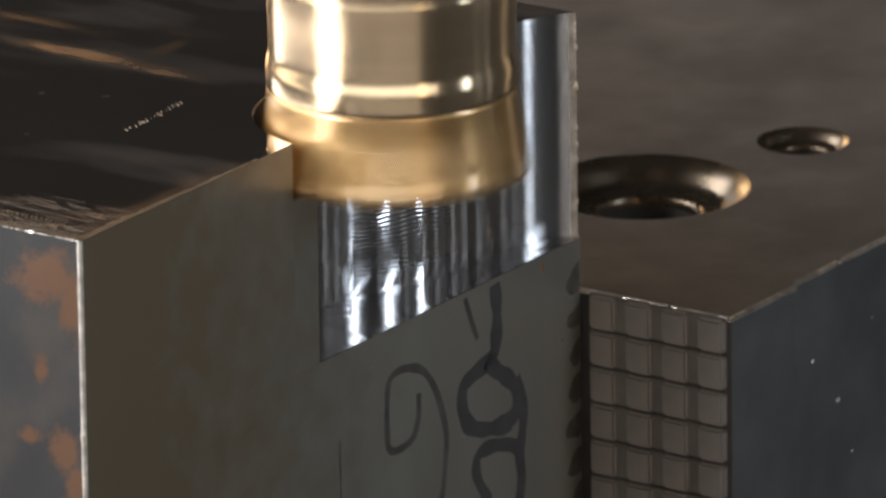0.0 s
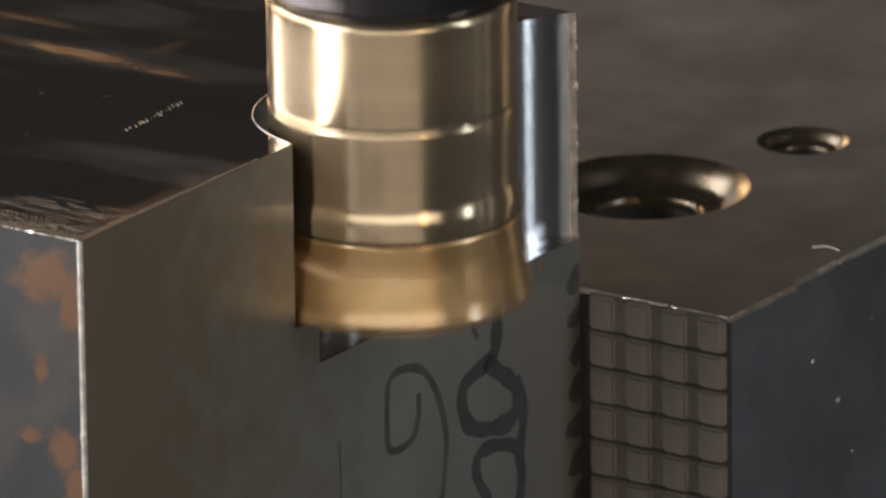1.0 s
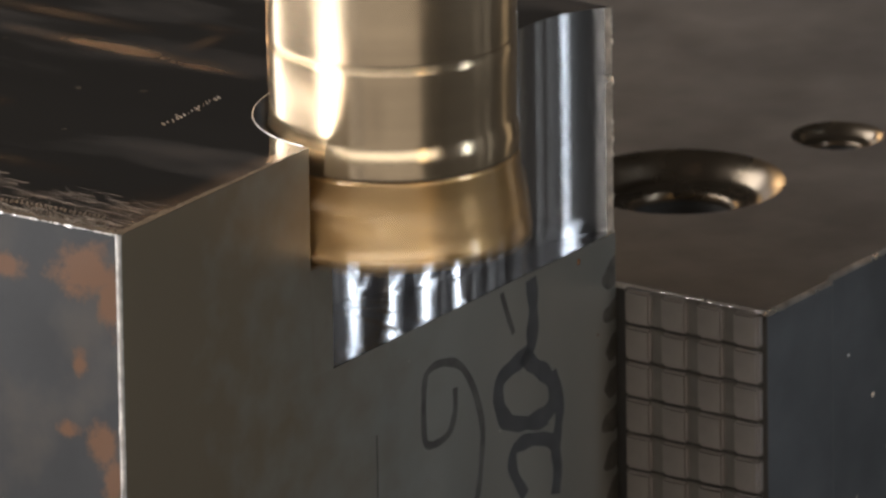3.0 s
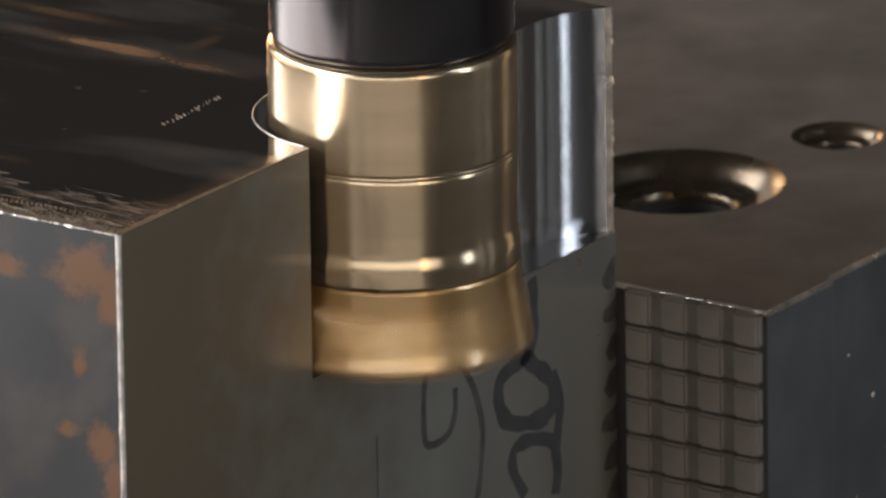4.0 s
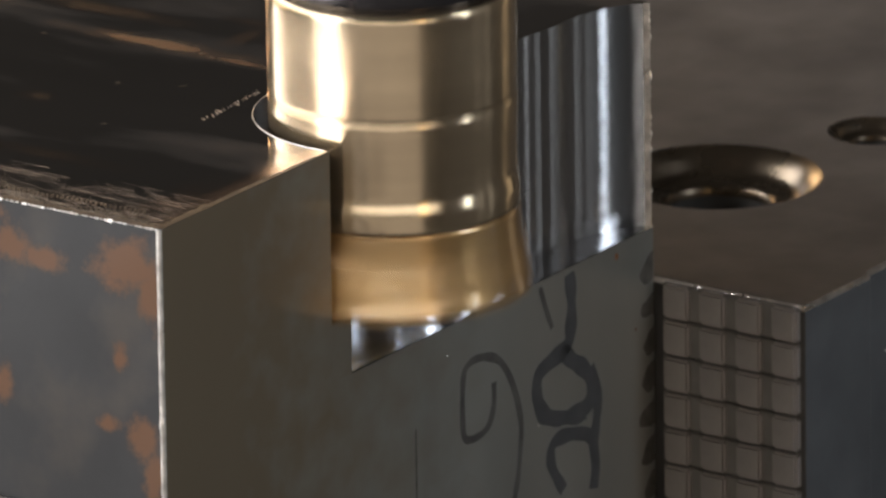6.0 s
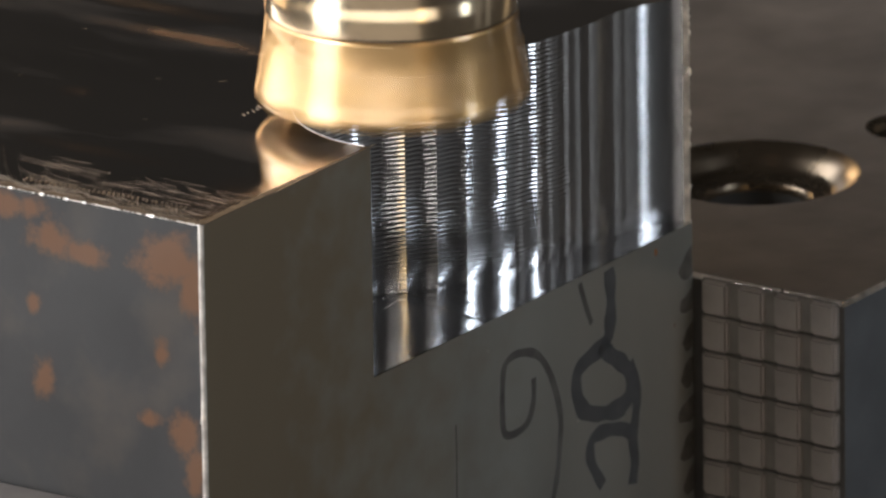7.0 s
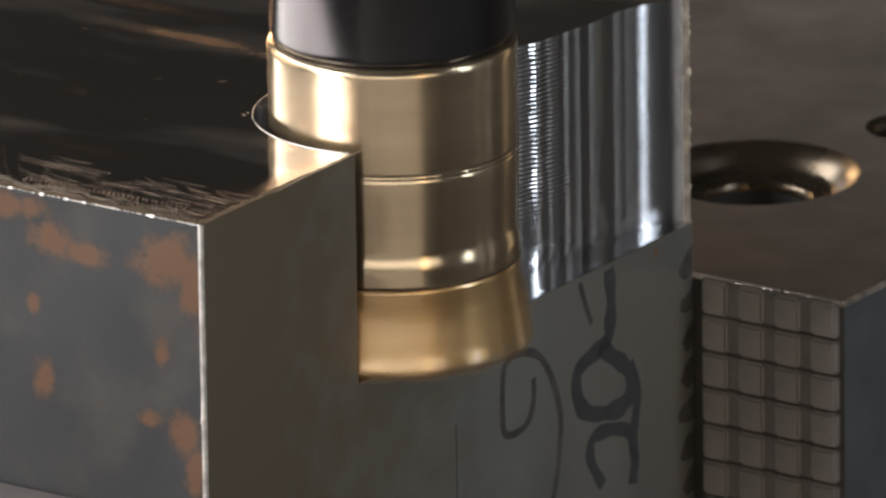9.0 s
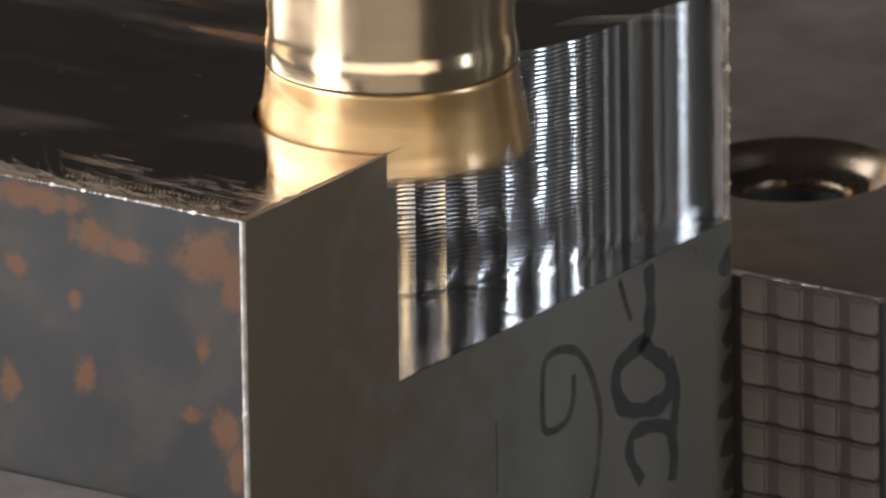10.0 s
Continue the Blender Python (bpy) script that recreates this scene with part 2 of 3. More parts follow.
# ---- helpers ----
def part(name, bm, material, parent=None, label="", smooth=False):
    """One mesh object from a bmesh in millimetres."""
    me = bpy.data.meshes.new(name)
    bmesh.ops.scale(bm, vec=(S, S, S), verts=bm.verts)
    bm.to_mesh(me)
    bm.free()
    for m in (material if isinstance(material, (list, tuple)) else [material]):
        me.materials.append(m)
    if smooth:
        for p in me.polygons:
            p.use_smooth = True
    ob = new(name, me)
    if parent:
        ob.parent = parent
    if label:
        ob["label"] = label
    return ob


def box(bm, x0, x1, y0, y1, z0, z1, bevel=0.0, mat=0):
    vs = [bm.verts.new((x, y, z)) for z in (z0, z1) for y in (y0, y1) for x in (x0, x1)]
    fs = [bm.faces.new([vs[i] for i in f]) for f in ((0, 2, 3, 1), (4, 5, 7, 6), (0, 1, 5, 4), (2, 6, 7, 3), (0, 4, 6, 2), (1, 3, 7, 5))]
    for f in fs:
        f.material_index = mat
    if bevel:
        es = {e for f in fs for e in f.edges}
        bmesh.ops.bevel(bm, geom=list(es), offset=bevel, segments=2, affect="EDGES")
    return fs


def lathe(profile, n=96):
    bm = bmesh.new()
    rings = []
    for r, z in profile:
        rings.append([bm.verts.new((r * math.cos(2 * math.pi * i / n), r * math.sin(2 * math.pi * i / n), z)) for i in range(n)])
    for a, b in zip(rings, rings[1:]):
        for i in range(n):
            bm.faces.new((a[i], a[(i + 1) % n], b[(i + 1) % n], b[i]))
    bm.faces.new(rings[0][::-1])
    bm.faces.new(rings[-1])
    return bm


def tube(bm, line, r0, r1=None, n=5):
    rings = []
    r1 = r0 if r1 is None else r1
    for i, p in enumerate(line):
        d = (line[min(i + 1, len(line) - 1)] - line[max(i - 1, 0)]).normalized()
        a = d.orthogonal().normalized()
        b = d.cross(a)
        r = r0 + (r1 - r0) * i / max(1, len(line) - 1)
        rings.append([bm.verts.new(p + (a * math.cos(6.2832 * k / n) + b * math.sin(6.2832 * k / n)) * r) for k in range(n)])
    for p, q in zip(rings, rings[1:]):
        for k in range(n):
            bm.faces.new((p[k], p[(k + 1) % n], q[(k + 1) % n], q[k]))


def thing(name, label, category, group=""):
    return tagged(new(name), label, category, group)


# ---- plan, millimetres ----
R_CUT = 12.5                      # radius that the cutter sweeps
DEPTH = 21.42                     # how far it plunges
LONG = 77.6                       # workpiece along its marked side
PSI = 55.526                      # turn of the vice on the table
WX, WY = -27.149, -35.284         # its near top corner at the start
SHIFT = [(0, 0), (3.301, 1.427), (6.793, 2.747), (10.388, 3.832), (13.992, 4.586)]
STEP_TIMES = [(1.70, 1.84), (4.20, 4.36), (6.77, 6.96), (9.36, 9.54)]
JAW_Z = -26.67


def table_pose(k):
    return pose((WX + SHIFT[k][0]) * S, (WY + SHIFT[k][1]) * S, 0, 0, 0, PSI)


TABLE_ROWS = [(0, table_pose(0))]
for k, (t0, t1) in enumerate(STEP_TIMES):
    TABLE_ROWS += [(t0, table_pose(k)), (t1, table_pose(k + 1))]
TABLE_ROWS.append((10, table_pose(4)))

# drop of the cutter's end face below the top of the workpiece, over time
FEED = [(0, -5.3), (0.5, 0.9 - 12.4), (1.0, -17.15), (1.36, -21.42), (1.53, -21.42), (1.6, -14.4), (1.7, 1.5), (1.76, 2.2), (1.85, 2.0), (2.0, 0.85),
        (2.5, -5.3), (2.7, -7.8), (3.3, -14.7), (3.8, -20.3), (3.92, -21.42), (4.12, -21.42), (4.2, -7.5), (4.3, 1.65), (4.38, 2.2), (4.5, 1.45), (5.0, -4.7),
        (5.5, -10.36), (5.7, -12.7), (6.2, -18.6), (6.46, -21.42), (6.62, -21.42), (6.72, -6.0), (6.8, 1.5), (6.9, 2.3), (7.0, 1.6), (7.5, -3.4), (8.0, -10.1),
        (8.5, -15.35), (9.0, -21.3), (9.06, -21.42), (9.22, -21.42), (9.3, -10.0), (9.4, 1.5), (9.5, 2.2), (9.6, 1.6), (10.0, -3.2)]



def feed_at(t):
    """The drop at any time, by a cubic through FEED that never overshoots."""
    i = max(k for k in range(len(FEED) - 1) if FEED[k][0] <= t)

    def slope(k):
        if k in (0, len(FEED) - 1):
            return 0.0 if k else (FEED[1][1] - FEED[0][1]) / (FEED[1][0] - FEED[0][0])
        a = (FEED[k][1] - FEED[k - 1][1]) / (FEED[k][0] - FEED[k - 1][0])
        b = (FEED[k + 1][1] - FEED[k][1]) / (FEED[k + 1][0] - FEED[k][0])
        return 2 * a * b / (a + b) if a * b > 0 else 0.0

    (t0, z0), (t1, z1) = FEED[i], FEED[i + 1]
    h, u = t1 - t0, (t - t0) / (t1 - t0)
    m0, m1 = slope(i), slope(i + 1)
    return (2 * u ** 3 - 3 * u ** 2 + 1) * z0 + (u ** 3 - 2 * u ** 2 + u) * h * m0 + (3 * u ** 2 - 2 * u ** 3) * z1 + (u ** 3 - u ** 2) * h * m1


SPIN = 88.0                       # degrees that the cutter turns in a thirtieth of a second

# centres of the plunges in the workpiece's own plan, first to last
CENTRES = [(69.05, -8.95), (65.192, -8.813), (61.569, -8.368), (57.974, -7.734), (54.432, -6.851), (50.981, -5.663), (47.647, -4.179),
           (44.455, -2.409), (41.41, -0.495), (38.345, 1.636), (35.416, 3.985), (32.754, 6.53)]
FIRST = 7                         # the plunge under way at the start


def cusp(a, b):
    """Where the circles of two plunges meet inside the workpiece."""
    a, b = Vector(a), Vector(b)
    mid, d = (a + b) / 2, b - a
    n = Vector((d.y, -d.x)).normalized()
    if n.y < 0:
        n = -n
    return mid + n * math.sqrt(R_CUT ** 2 - d.length_squared / 4)


def side_hit(c):
    """The left point of a plunge on the marked side (y = 0)."""
    return Vector((c[0] - math.sqrt(R_CUT ** 2 - c[1] ** 2), 0))


def arc(c, p, q, step=0.05):
    """Points on the circle round c from p clockwise to q."""
    c = Vector(c)
    a0 = math.atan2(p.y - c.y, p.x - c.x)
    a1 = math.atan2(q.y - c.y, q.x - c.x)
    while a1 > a0:
        a1 -= 2 * math.pi
    n = max(2, int((a0 - a1) / step) + 1)
    return [c + R_CUT * Vector((math.cos(a0 + (a1 - a0) * i / n), math.sin(a0 + (a1 - a0) * i / n))) for i in range(n + 1)]


def prism(bm, pts, z0, z1, mats, top=0, bottom=None, cap_bottom=True):
    """An upright prism; mats gives each side's material."""
    lo = [bm.verts.new((p.x, p.y, z0)) for p in pts]
    hi = [bm.verts.new((p.x, p.y, z1)) for p in pts]
    n = len(pts)
    for i in range(n):
        f = bm.faces.new((lo[i], lo[(i + 1) % n], hi[(i + 1) % n], hi[i]))
        f.material_index = mats[i]
        f.smooth = mats[i] >= 3
    # crisp cusps between the arcs
    for i in range(n):
        a, b = pts[i] - pts[i - 1], pts[(i + 1) % n] - pts[i]
        if a.length > 0 and b.length > 0 and a.angle(b) > radians(6) and mats[i] != 4:
            bm.edges.get((lo[i], hi[i])).smooth = False
    bm.faces.new([bm.verts.new(v.co) for v in hi]).material_index = top
    if cap_bottom:
        bm.faces.new([bm.verts.new(v.co) for v in lo[::-1]]).material_index = top if bottom is None else bottom


# ---- workpiece ----
def make_workpiece():
    wp = thing("workpiece", "steel block with rusty sawn end being plunge milled in a vice", "workpiece")
    bm = bmesh.new()
    c = CENTRES
    ch = 0.36
    bend = [Vector((ch - ch * math.sin(a), ch - ch * math.cos(a))) for a in [math.pi / 2 * i / 6 for i in range(7)]]
    pts, mats = [bend[0]], [0]
    last = len(c) - 1
    p = side_hit(c[last])
    for k in range(last, -1, -1):
        if k > 0:
            q = cusp(c[k], c[k - 1])
            if q.x > LONG:
                q = None
        else:
            q = None
        if q is None:
            x = LONG
            q = Vector((x, c[k][1] + math.sqrt(R_CUT ** 2 - (x - c[k][0]) ** 2)))
        run = arc(c[k], p, q)
        pts += run[:-1]
        mats += [3] * (len(run) - 1)
        p = q
        if k == 0:
            mats[-1] = 5
        if q.x >= LONG - 1e-3:
            break
    pts += [p, Vector((LONG, 70)), Vector((0, 70))] + bend[:0:-1]
    mats += [0, 1, 1] + [4] * 6
    prism(bm, pts, -DEPTH, 0, mats, top=2, cap_bottom=False)
    base = [Vector((ch, 0)), Vector((LONG, 0)), Vector((LONG, 70)), Vector((0, 70))] + bend[:0:-1]
    prism(bm, base, -75, -DEPTH, [0, 0, 1, 1] + [4] * 6, top=3, bottom=1)
    part("block", bm, [GROUND, SCALE, TOP, CUT, EDGE, EDGE2], wp)
    return wp


def make_milled_floor(wp):
    """The floor of the cut: each plunge leaves a slightly dished crescent."""
    step = 0.16
    nx, ny = int(58 / step), int(17 / step)
    verts, faces, index = [], [], {}
    for j in range(ny + 1):
        for i in range(nx + 1):
            x, y = 20 + i * step, 0.05 + j * step
            for k in range(len(CENTRES) - 1, -1, -1):
                r = math.hypot(x - CENTRES[k][0], y - CENTRES[k][1])
                if r < R_CUT + 0.1 and x < LONG:
                    index[i, j] = len(verts)
                    lift = 0.02 + 0.012 * (R_CUT - r) + 0.003 * math.sin(r * 5.0 + k) + 0.09 * math.exp(-max(0.0, R_CUT - r) / 0.3)
                    verts.append((x * S, y * S, (-DEPTH + max(lift, 0.012)) * S))
                    break
    for (i, j), a in index.items():
        quad = [index.get(q) for q in ((i, j), (i + 1, j), (i + 1, j + 1), (i, j + 1))]
        if None not in quad:
            faces.append(quad)
    me = bpy.data.meshes.new("milled_floor")
    me.from_pydata(verts, [], faces)
    me.materials.append(FLOOR_CUT)
    for p in me.polygons:
        p.use_smooth = True
    ob = new("milled_floor", me)
    ob.parent = wp
    ob["label"] = "bright milled ledge with crescent marks"
    return ob


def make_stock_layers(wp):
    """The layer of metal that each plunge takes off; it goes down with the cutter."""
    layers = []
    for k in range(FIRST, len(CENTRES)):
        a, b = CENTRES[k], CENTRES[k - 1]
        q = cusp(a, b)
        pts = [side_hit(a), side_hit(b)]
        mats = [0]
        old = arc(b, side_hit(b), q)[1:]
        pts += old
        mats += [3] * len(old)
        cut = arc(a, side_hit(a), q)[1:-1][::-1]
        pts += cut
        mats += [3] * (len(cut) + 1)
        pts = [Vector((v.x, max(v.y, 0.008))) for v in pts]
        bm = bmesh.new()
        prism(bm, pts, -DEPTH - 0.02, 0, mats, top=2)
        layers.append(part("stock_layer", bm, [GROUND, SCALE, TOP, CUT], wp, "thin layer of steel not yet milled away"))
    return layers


FLUTES = 4


def fluted_head(env, depth, n=192):
    """A turned head with helical flutes: env gives radius and height, depth how deep the flutes go at a height."""
    bm = bmesh.new()
    rings = []
    for r, z in env:
        ring = []
        for i in range(n):
            a = 360.0 * i / n
            phi = (a + 2.2 * z) % (360.0 / FLUTES)
            dip = 0.0
            if phi < 40:
                dip = math.sin(math.pi * phi / 40) ** 0.7
            rr = max(0.3, r - depth(z) * dip * min(1.0, r / 10.0))
            ring.append(bm.verts.new((rr * math.cos(radians(a)), rr * math.sin(radians(a)), z)))
        rings.append(ring)
    for a, b in zip(rings, rings[1:]):
        for i in range(n):
            bm.faces.new((a[i], a[(i + 1) % n], b[(i + 1) % n], b[i]))
    bm.faces.new(rings[0][::-1])
    bm.faces.new(rings[-1])
    return bm


def make_cutter():
    cutter = thing("milling_cutter", "spinning gold-coated plunge milling cutter in a black arbor", "milling cutter")
    env = [(0.5, 0.6), (9.0, 0.45), (11.6, 0.25), (12.05, 0.3), (12.22, 0.55), (12.23, 0.8), (12.18, 1.1), (12.06, 1.6), (11.94, 2.1), (11.87, 2.6), (11.78, 3.3), (11.64, 4.3), (11.49, 5.3),
           (11.36, 6.4), (11.28, 7.2), (11.24, 7.8), (11.22, 8.15), (11.14, 8.2)]
    head = part("cutting_head", fluted_head(env, lambda z: 2.3 * min(1.0, max(0.0, (8.0 - z) / 2.5))), GOLD, cutter, "gold-coated fluted cutting head, blurred by its spin", True)
    for k in range(FLUTES):
        bm = bmesh.new()
        box(bm, 9.4, 12.35, -1.5, 1.1, 0.0, 5.6, 0.3)
        for v in bm.verts:
            v.co.x -= 0.13 * v.co.z
        bmesh.ops.rotate(bm, cent=(0, 0, 0), matrix=Matrix.Rotation(radians(47 + 360 / FLUTES * k), 3, "Z"), verts=bm.verts)
        part("insert", bm, GOLD, head, "gold-coated carbide insert")
    body = [(11.12, 8.2), (11.26, 8.27), (11.27, 8.6), (11.27, 9.6), (11.26, 9.95), (11.23, 10.2), (11.175, 10.5), (11.1, 10.9), (11.035, 11.25), (11.015, 11.45), (11.01, 11.7), (11.012, 12.2), (11.025, 13.2), (11.045, 14.2), (11.075, 15.2), (11.105, 16.2), (11.12, 17.0), (11.12, 18.05), (11.12, 18.2), (11.07, 18.3), (11.07, 18.45), (11.12, 18.55), (11.07, 18.65),
            (11.07, 18.8), (11.12, 18.9), (11.12, 19.05), (11.12, 27.6), (11.12, 27.8), (11.08, 28.1), (10.95, 28.35), (10.6, 28.5)]
    part("cutter_body", lathe(body), BODY, cutter, "polished champagne-coloured steel body", True)
    arbor = [(10.5, 28.3), (10.75, 29.2), (10.9, 29.6), (10.9, 80), (20, 81), (20, 140)]
    part("arbor", lathe(arbor), BLACK, cutter, "black oxidised arbor", True)
    return cutter


def make_rim_burrs(stock):
    """A thin bright lip that each plunge raises round its rim, on the layer that the next one takes off."""
    lips = []
    for k in range(FIRST + 1, len(CENTRES)):
        b = CENTRES[k - 1]
        line = [Vector((q.x, q.y, 0.0)) for q in arc(b, side_hit(b), cusp(CENTRES[k], b))[1:-1]]
        bm = bmesh.new()
        tube(bm, line, 0.045, 0.03, 5)
        lips.append(part("rim_lip", bm, EDGE, stock[k - FIRST], "bright burr round the plunge's rim"))
    return lips


def make_fixed_jaw():
    jaw = thing("fixed_vice_jaw", "dark steel vice jaw with serrated gripping face and counterbored hole", "vice jaw")
    bm = bmesh.new()
    x0, y0 = LONG + 0.8, -15.95
    holes = [(106.6, 11.8, 9.9, 2.3, 16.0), (126.1, 6.8, 4.4, 1.1, 9.0)]
    outline = [(x0 + 0.4, y0 + 0.4), (89.4, y0 + 0.4), (90.3, y0 + 0.95), (290, y0 + 0.95), (290, 150), (x0 + 0.4, 150)]
    ring = [bm.verts.new((x, y, JAW_Z)) for x, y in outline]
    edges = [bm.edges.new((ring[i], ring[(i + 1) % len(ring)])) for i in range(len(ring))]
    low = [bm.verts.new((x - (0.4 if x < 80 else 0), y - (0.4 if y < 0 else 0), JAW_Z - 0.4)) for x, y in outline]
    base = [bm.verts.new((v.co.x, v.co.y, -110)) for v in low]
    for i in range(len(ring)):
        k = (i + 1) % len(ring)
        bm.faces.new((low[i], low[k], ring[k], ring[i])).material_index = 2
        # the face behind the teeth is coloured dark, as painted shade
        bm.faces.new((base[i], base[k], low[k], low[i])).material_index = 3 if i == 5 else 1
    bores = []
    for hx, hy, r, ch, deep in holes:
        loop = [bm.verts.new((hx + r * math.cos(2 * math.pi * i / 48), hy + r * math.sin(2 * math.pi * i / 48), JAW_Z)) for i in range(48)]
        edges += [bm.edges.new((loop[i], loop[(i + 1) % 48])) for i in range(48)]
        bores.append(loop)
    done = bmesh.ops.triangle_fill(bm, use_beauty=True, edges=edges, normal=(0, 0, 1))
    for f in done["geom"]:
        if isinstance(f, bmesh.types.BMFace):
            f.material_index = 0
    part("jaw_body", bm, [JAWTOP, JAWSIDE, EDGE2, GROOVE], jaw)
    for hx, hy, r, ch, deep in holes:
        n = 48
        bm = bmesh.new()
        prof = [(r, 0), (r - 0.16 * ch, -0.05 * ch), (r - 0.4 * ch, -0.2 * ch), (r - 0.7 * ch, -0.5 * ch), (r - 0.9 * ch, -0.8 * ch), (r - 1.1 * ch, -0.97 * ch), (r - 1.3 * ch, -ch),
                (r * 0.55, -1.02 * ch), (r * 0.515, -1.08 * ch), (r * 0.49, -1.2 * ch), (r * 0.48, -1.5 * ch), (r * 0.48, -deep), (0.2, -deep)]
        rows = [[bm.verts.new((hx + a * math.cos(2 * math.pi * i / n), hy + a * math.sin(2 * math.pi * i / n), JAW_Z + z)) for i in range(n)] for a, z in prof]
        for a, b in zip(rows, rows[1:]):
            for i in range(n):
                f = bm.faces.new((a[i], b[i], b[(i + 1) % n], a[(i + 1) % n]))
                # the inner hole's shade is put into its colour, from the tenth ring down
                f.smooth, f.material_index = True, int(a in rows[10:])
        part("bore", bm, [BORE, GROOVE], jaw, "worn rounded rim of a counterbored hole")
    rng = random.Random(9)
    bm = bmesh.new()
    for i in range(70):
        x = x0 + 0.2 + 62 * rng.random() ** 1.4
        r = rng.uniform(0.08, 0.22)
        y = y0 + 0.2 + (0.55 if x > 90 else 0)
        tube(bm, [Vector((x - 2.2 * r, y, JAW_Z - 0.2)), Vector((x, y - 0.06, JAW_Z - 0.1)), Vector((x + 2.2 * r, y, JAW_Z - 0.2))], r, r * 0.5, 6)
    for i in range(26):
        y, r = y0 + 0.3 + 15.5 * rng.random(), rng.uniform(0.06, 0.14)
        tube(bm, [Vector((x0 + 0.15, y - 2.5 * r, JAW_Z - 0.2)), Vector((x0 + 0.1, y, JAW_Z - 0.12)), Vector((x0 + 0.15, y + 2.5 * r, JAW_Z - 0.2))], r, r * 0.5, 6)
    tagged(part("dented_edge", bm, EDGE2, jaw, "dented edge rubbed bright"), kind="stuff")
    for sx, drop, r in ((97.1, 13.3, 0.2), (92.9, 8.3, 0.13), (99.5, 19.0, 0.1), (94.2, 22.5, 0.09), (103.0, 7.0, 0.1)):
        bm = bmesh.new()
        y, z = y0 + 0.53, JAW_Z - drop
        tube(bm, [Vector((sx - r, y, z - r)), Vector((sx, y - 0.04, z)), Vector((sx + r, y, z + 0.6 * r))], r, r * 0.5, 6)
        part("speck", bm, EDGE2, jaw, "bright nick in the dark bluish steel")
    tooth = None
    for r in range(11):
        bm = bmesh.new()
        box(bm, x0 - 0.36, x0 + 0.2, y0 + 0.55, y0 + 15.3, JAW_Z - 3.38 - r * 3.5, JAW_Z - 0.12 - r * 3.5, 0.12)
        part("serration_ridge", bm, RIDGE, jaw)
        for c in range(4):
            y = y0 + 0.5 + c * 3.92
            z = JAW_Z - 0.15 - r * 3.5
            if tooth is None:
                bm = bmesh.new()
                box(bm, -0.85, 0.2, 0, 2.8, -3.22, 0, 0.28)
                # paint a highlight: bevels that face up and outwards get the bright steel
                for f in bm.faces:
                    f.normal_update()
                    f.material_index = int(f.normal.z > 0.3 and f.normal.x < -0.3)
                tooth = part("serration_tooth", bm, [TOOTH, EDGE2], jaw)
                ob = tooth
            else:
                ob = new("serration_tooth", tooth.data)
                ob.parent = jaw
            ob.location = (x0 * S, y * S, z * S)
    return jaw


def make_moving_jaw():
    jaw = thing("moving_vice_jaw", "worn grey steel vice jaw below the rusty block end", "vice jaw")
    bm = bmesh.new()
    box(bm, -90, -0.1, -16, 90, -110, -27.4, 0.4)
    part("jaw_body", bm, TOOTH, jaw)
    return jaw


def make_table():
    table = thing("machine_table", "dark cast iron machine table under the vice", "machine table")
    bm = bmesh.new()
    box(bm, -250, 420, -120, 260, -160, -110, 2)
    part("table_top", bm, JAWTOP, table)
    bm = bmesh.new()
    box(bm, -230, 230, -260, 260, -900, -161, 8)
    part("pedestal", bm, PANEL_LIGHT, table, "grey cast pedestal")
    return table


# ---- enclosure ----
def make_enclosure():
    parts = [("floor", -1.6, 1.6, -1.7, 1.6, -0.95, -0.9), ("ceiling", -1.6, 1.6, -1.7, 1.6, 1.4, 1.45), ("wall_west", -1.65, -1.6, -1.7, 1.6, -0.9, 1.4),
             ("wall_east", 1.6, 1.65, -1.7, 1.6, -0.9, 1.4), ("wall_north", -1.65, 1.65, 1.6, 1.65, -0.9, 1.4), ("wall_south", -1.65, 1.65, -1.75, -1.7, -0.9, 1.4)]
    for name, *b in parts:
        bm = bmesh.new()
        box(bm, *[v / S for v in b])
        tagged(part(name, bm, PANEL if name in ("wall_north", "ceiling") else PANEL_LIGHT), "dark painted sheet of the machine enclosure", "wall", "", "structure")


def smooth_line(pts, n=6):
    """A Catmull-Rom line through points."""
    p = [Vector(q) for q in pts]
    p = [p[0] * 2 - p[1]] + p + [p[-1] * 2 - p[-2]]
    out = []
    for a, b, c, d in zip(p, p[1:], p[2:], p[3:]):
        for i in range(n):
            t = i / n
            out.append(0.5 * (2 * b + (c - a) * t + (2 * a - 5 * b + 4 * c - d) * t * t + (3 * b - a - 3 * c + d) * t ** 3))
    return out + [p[-2]]


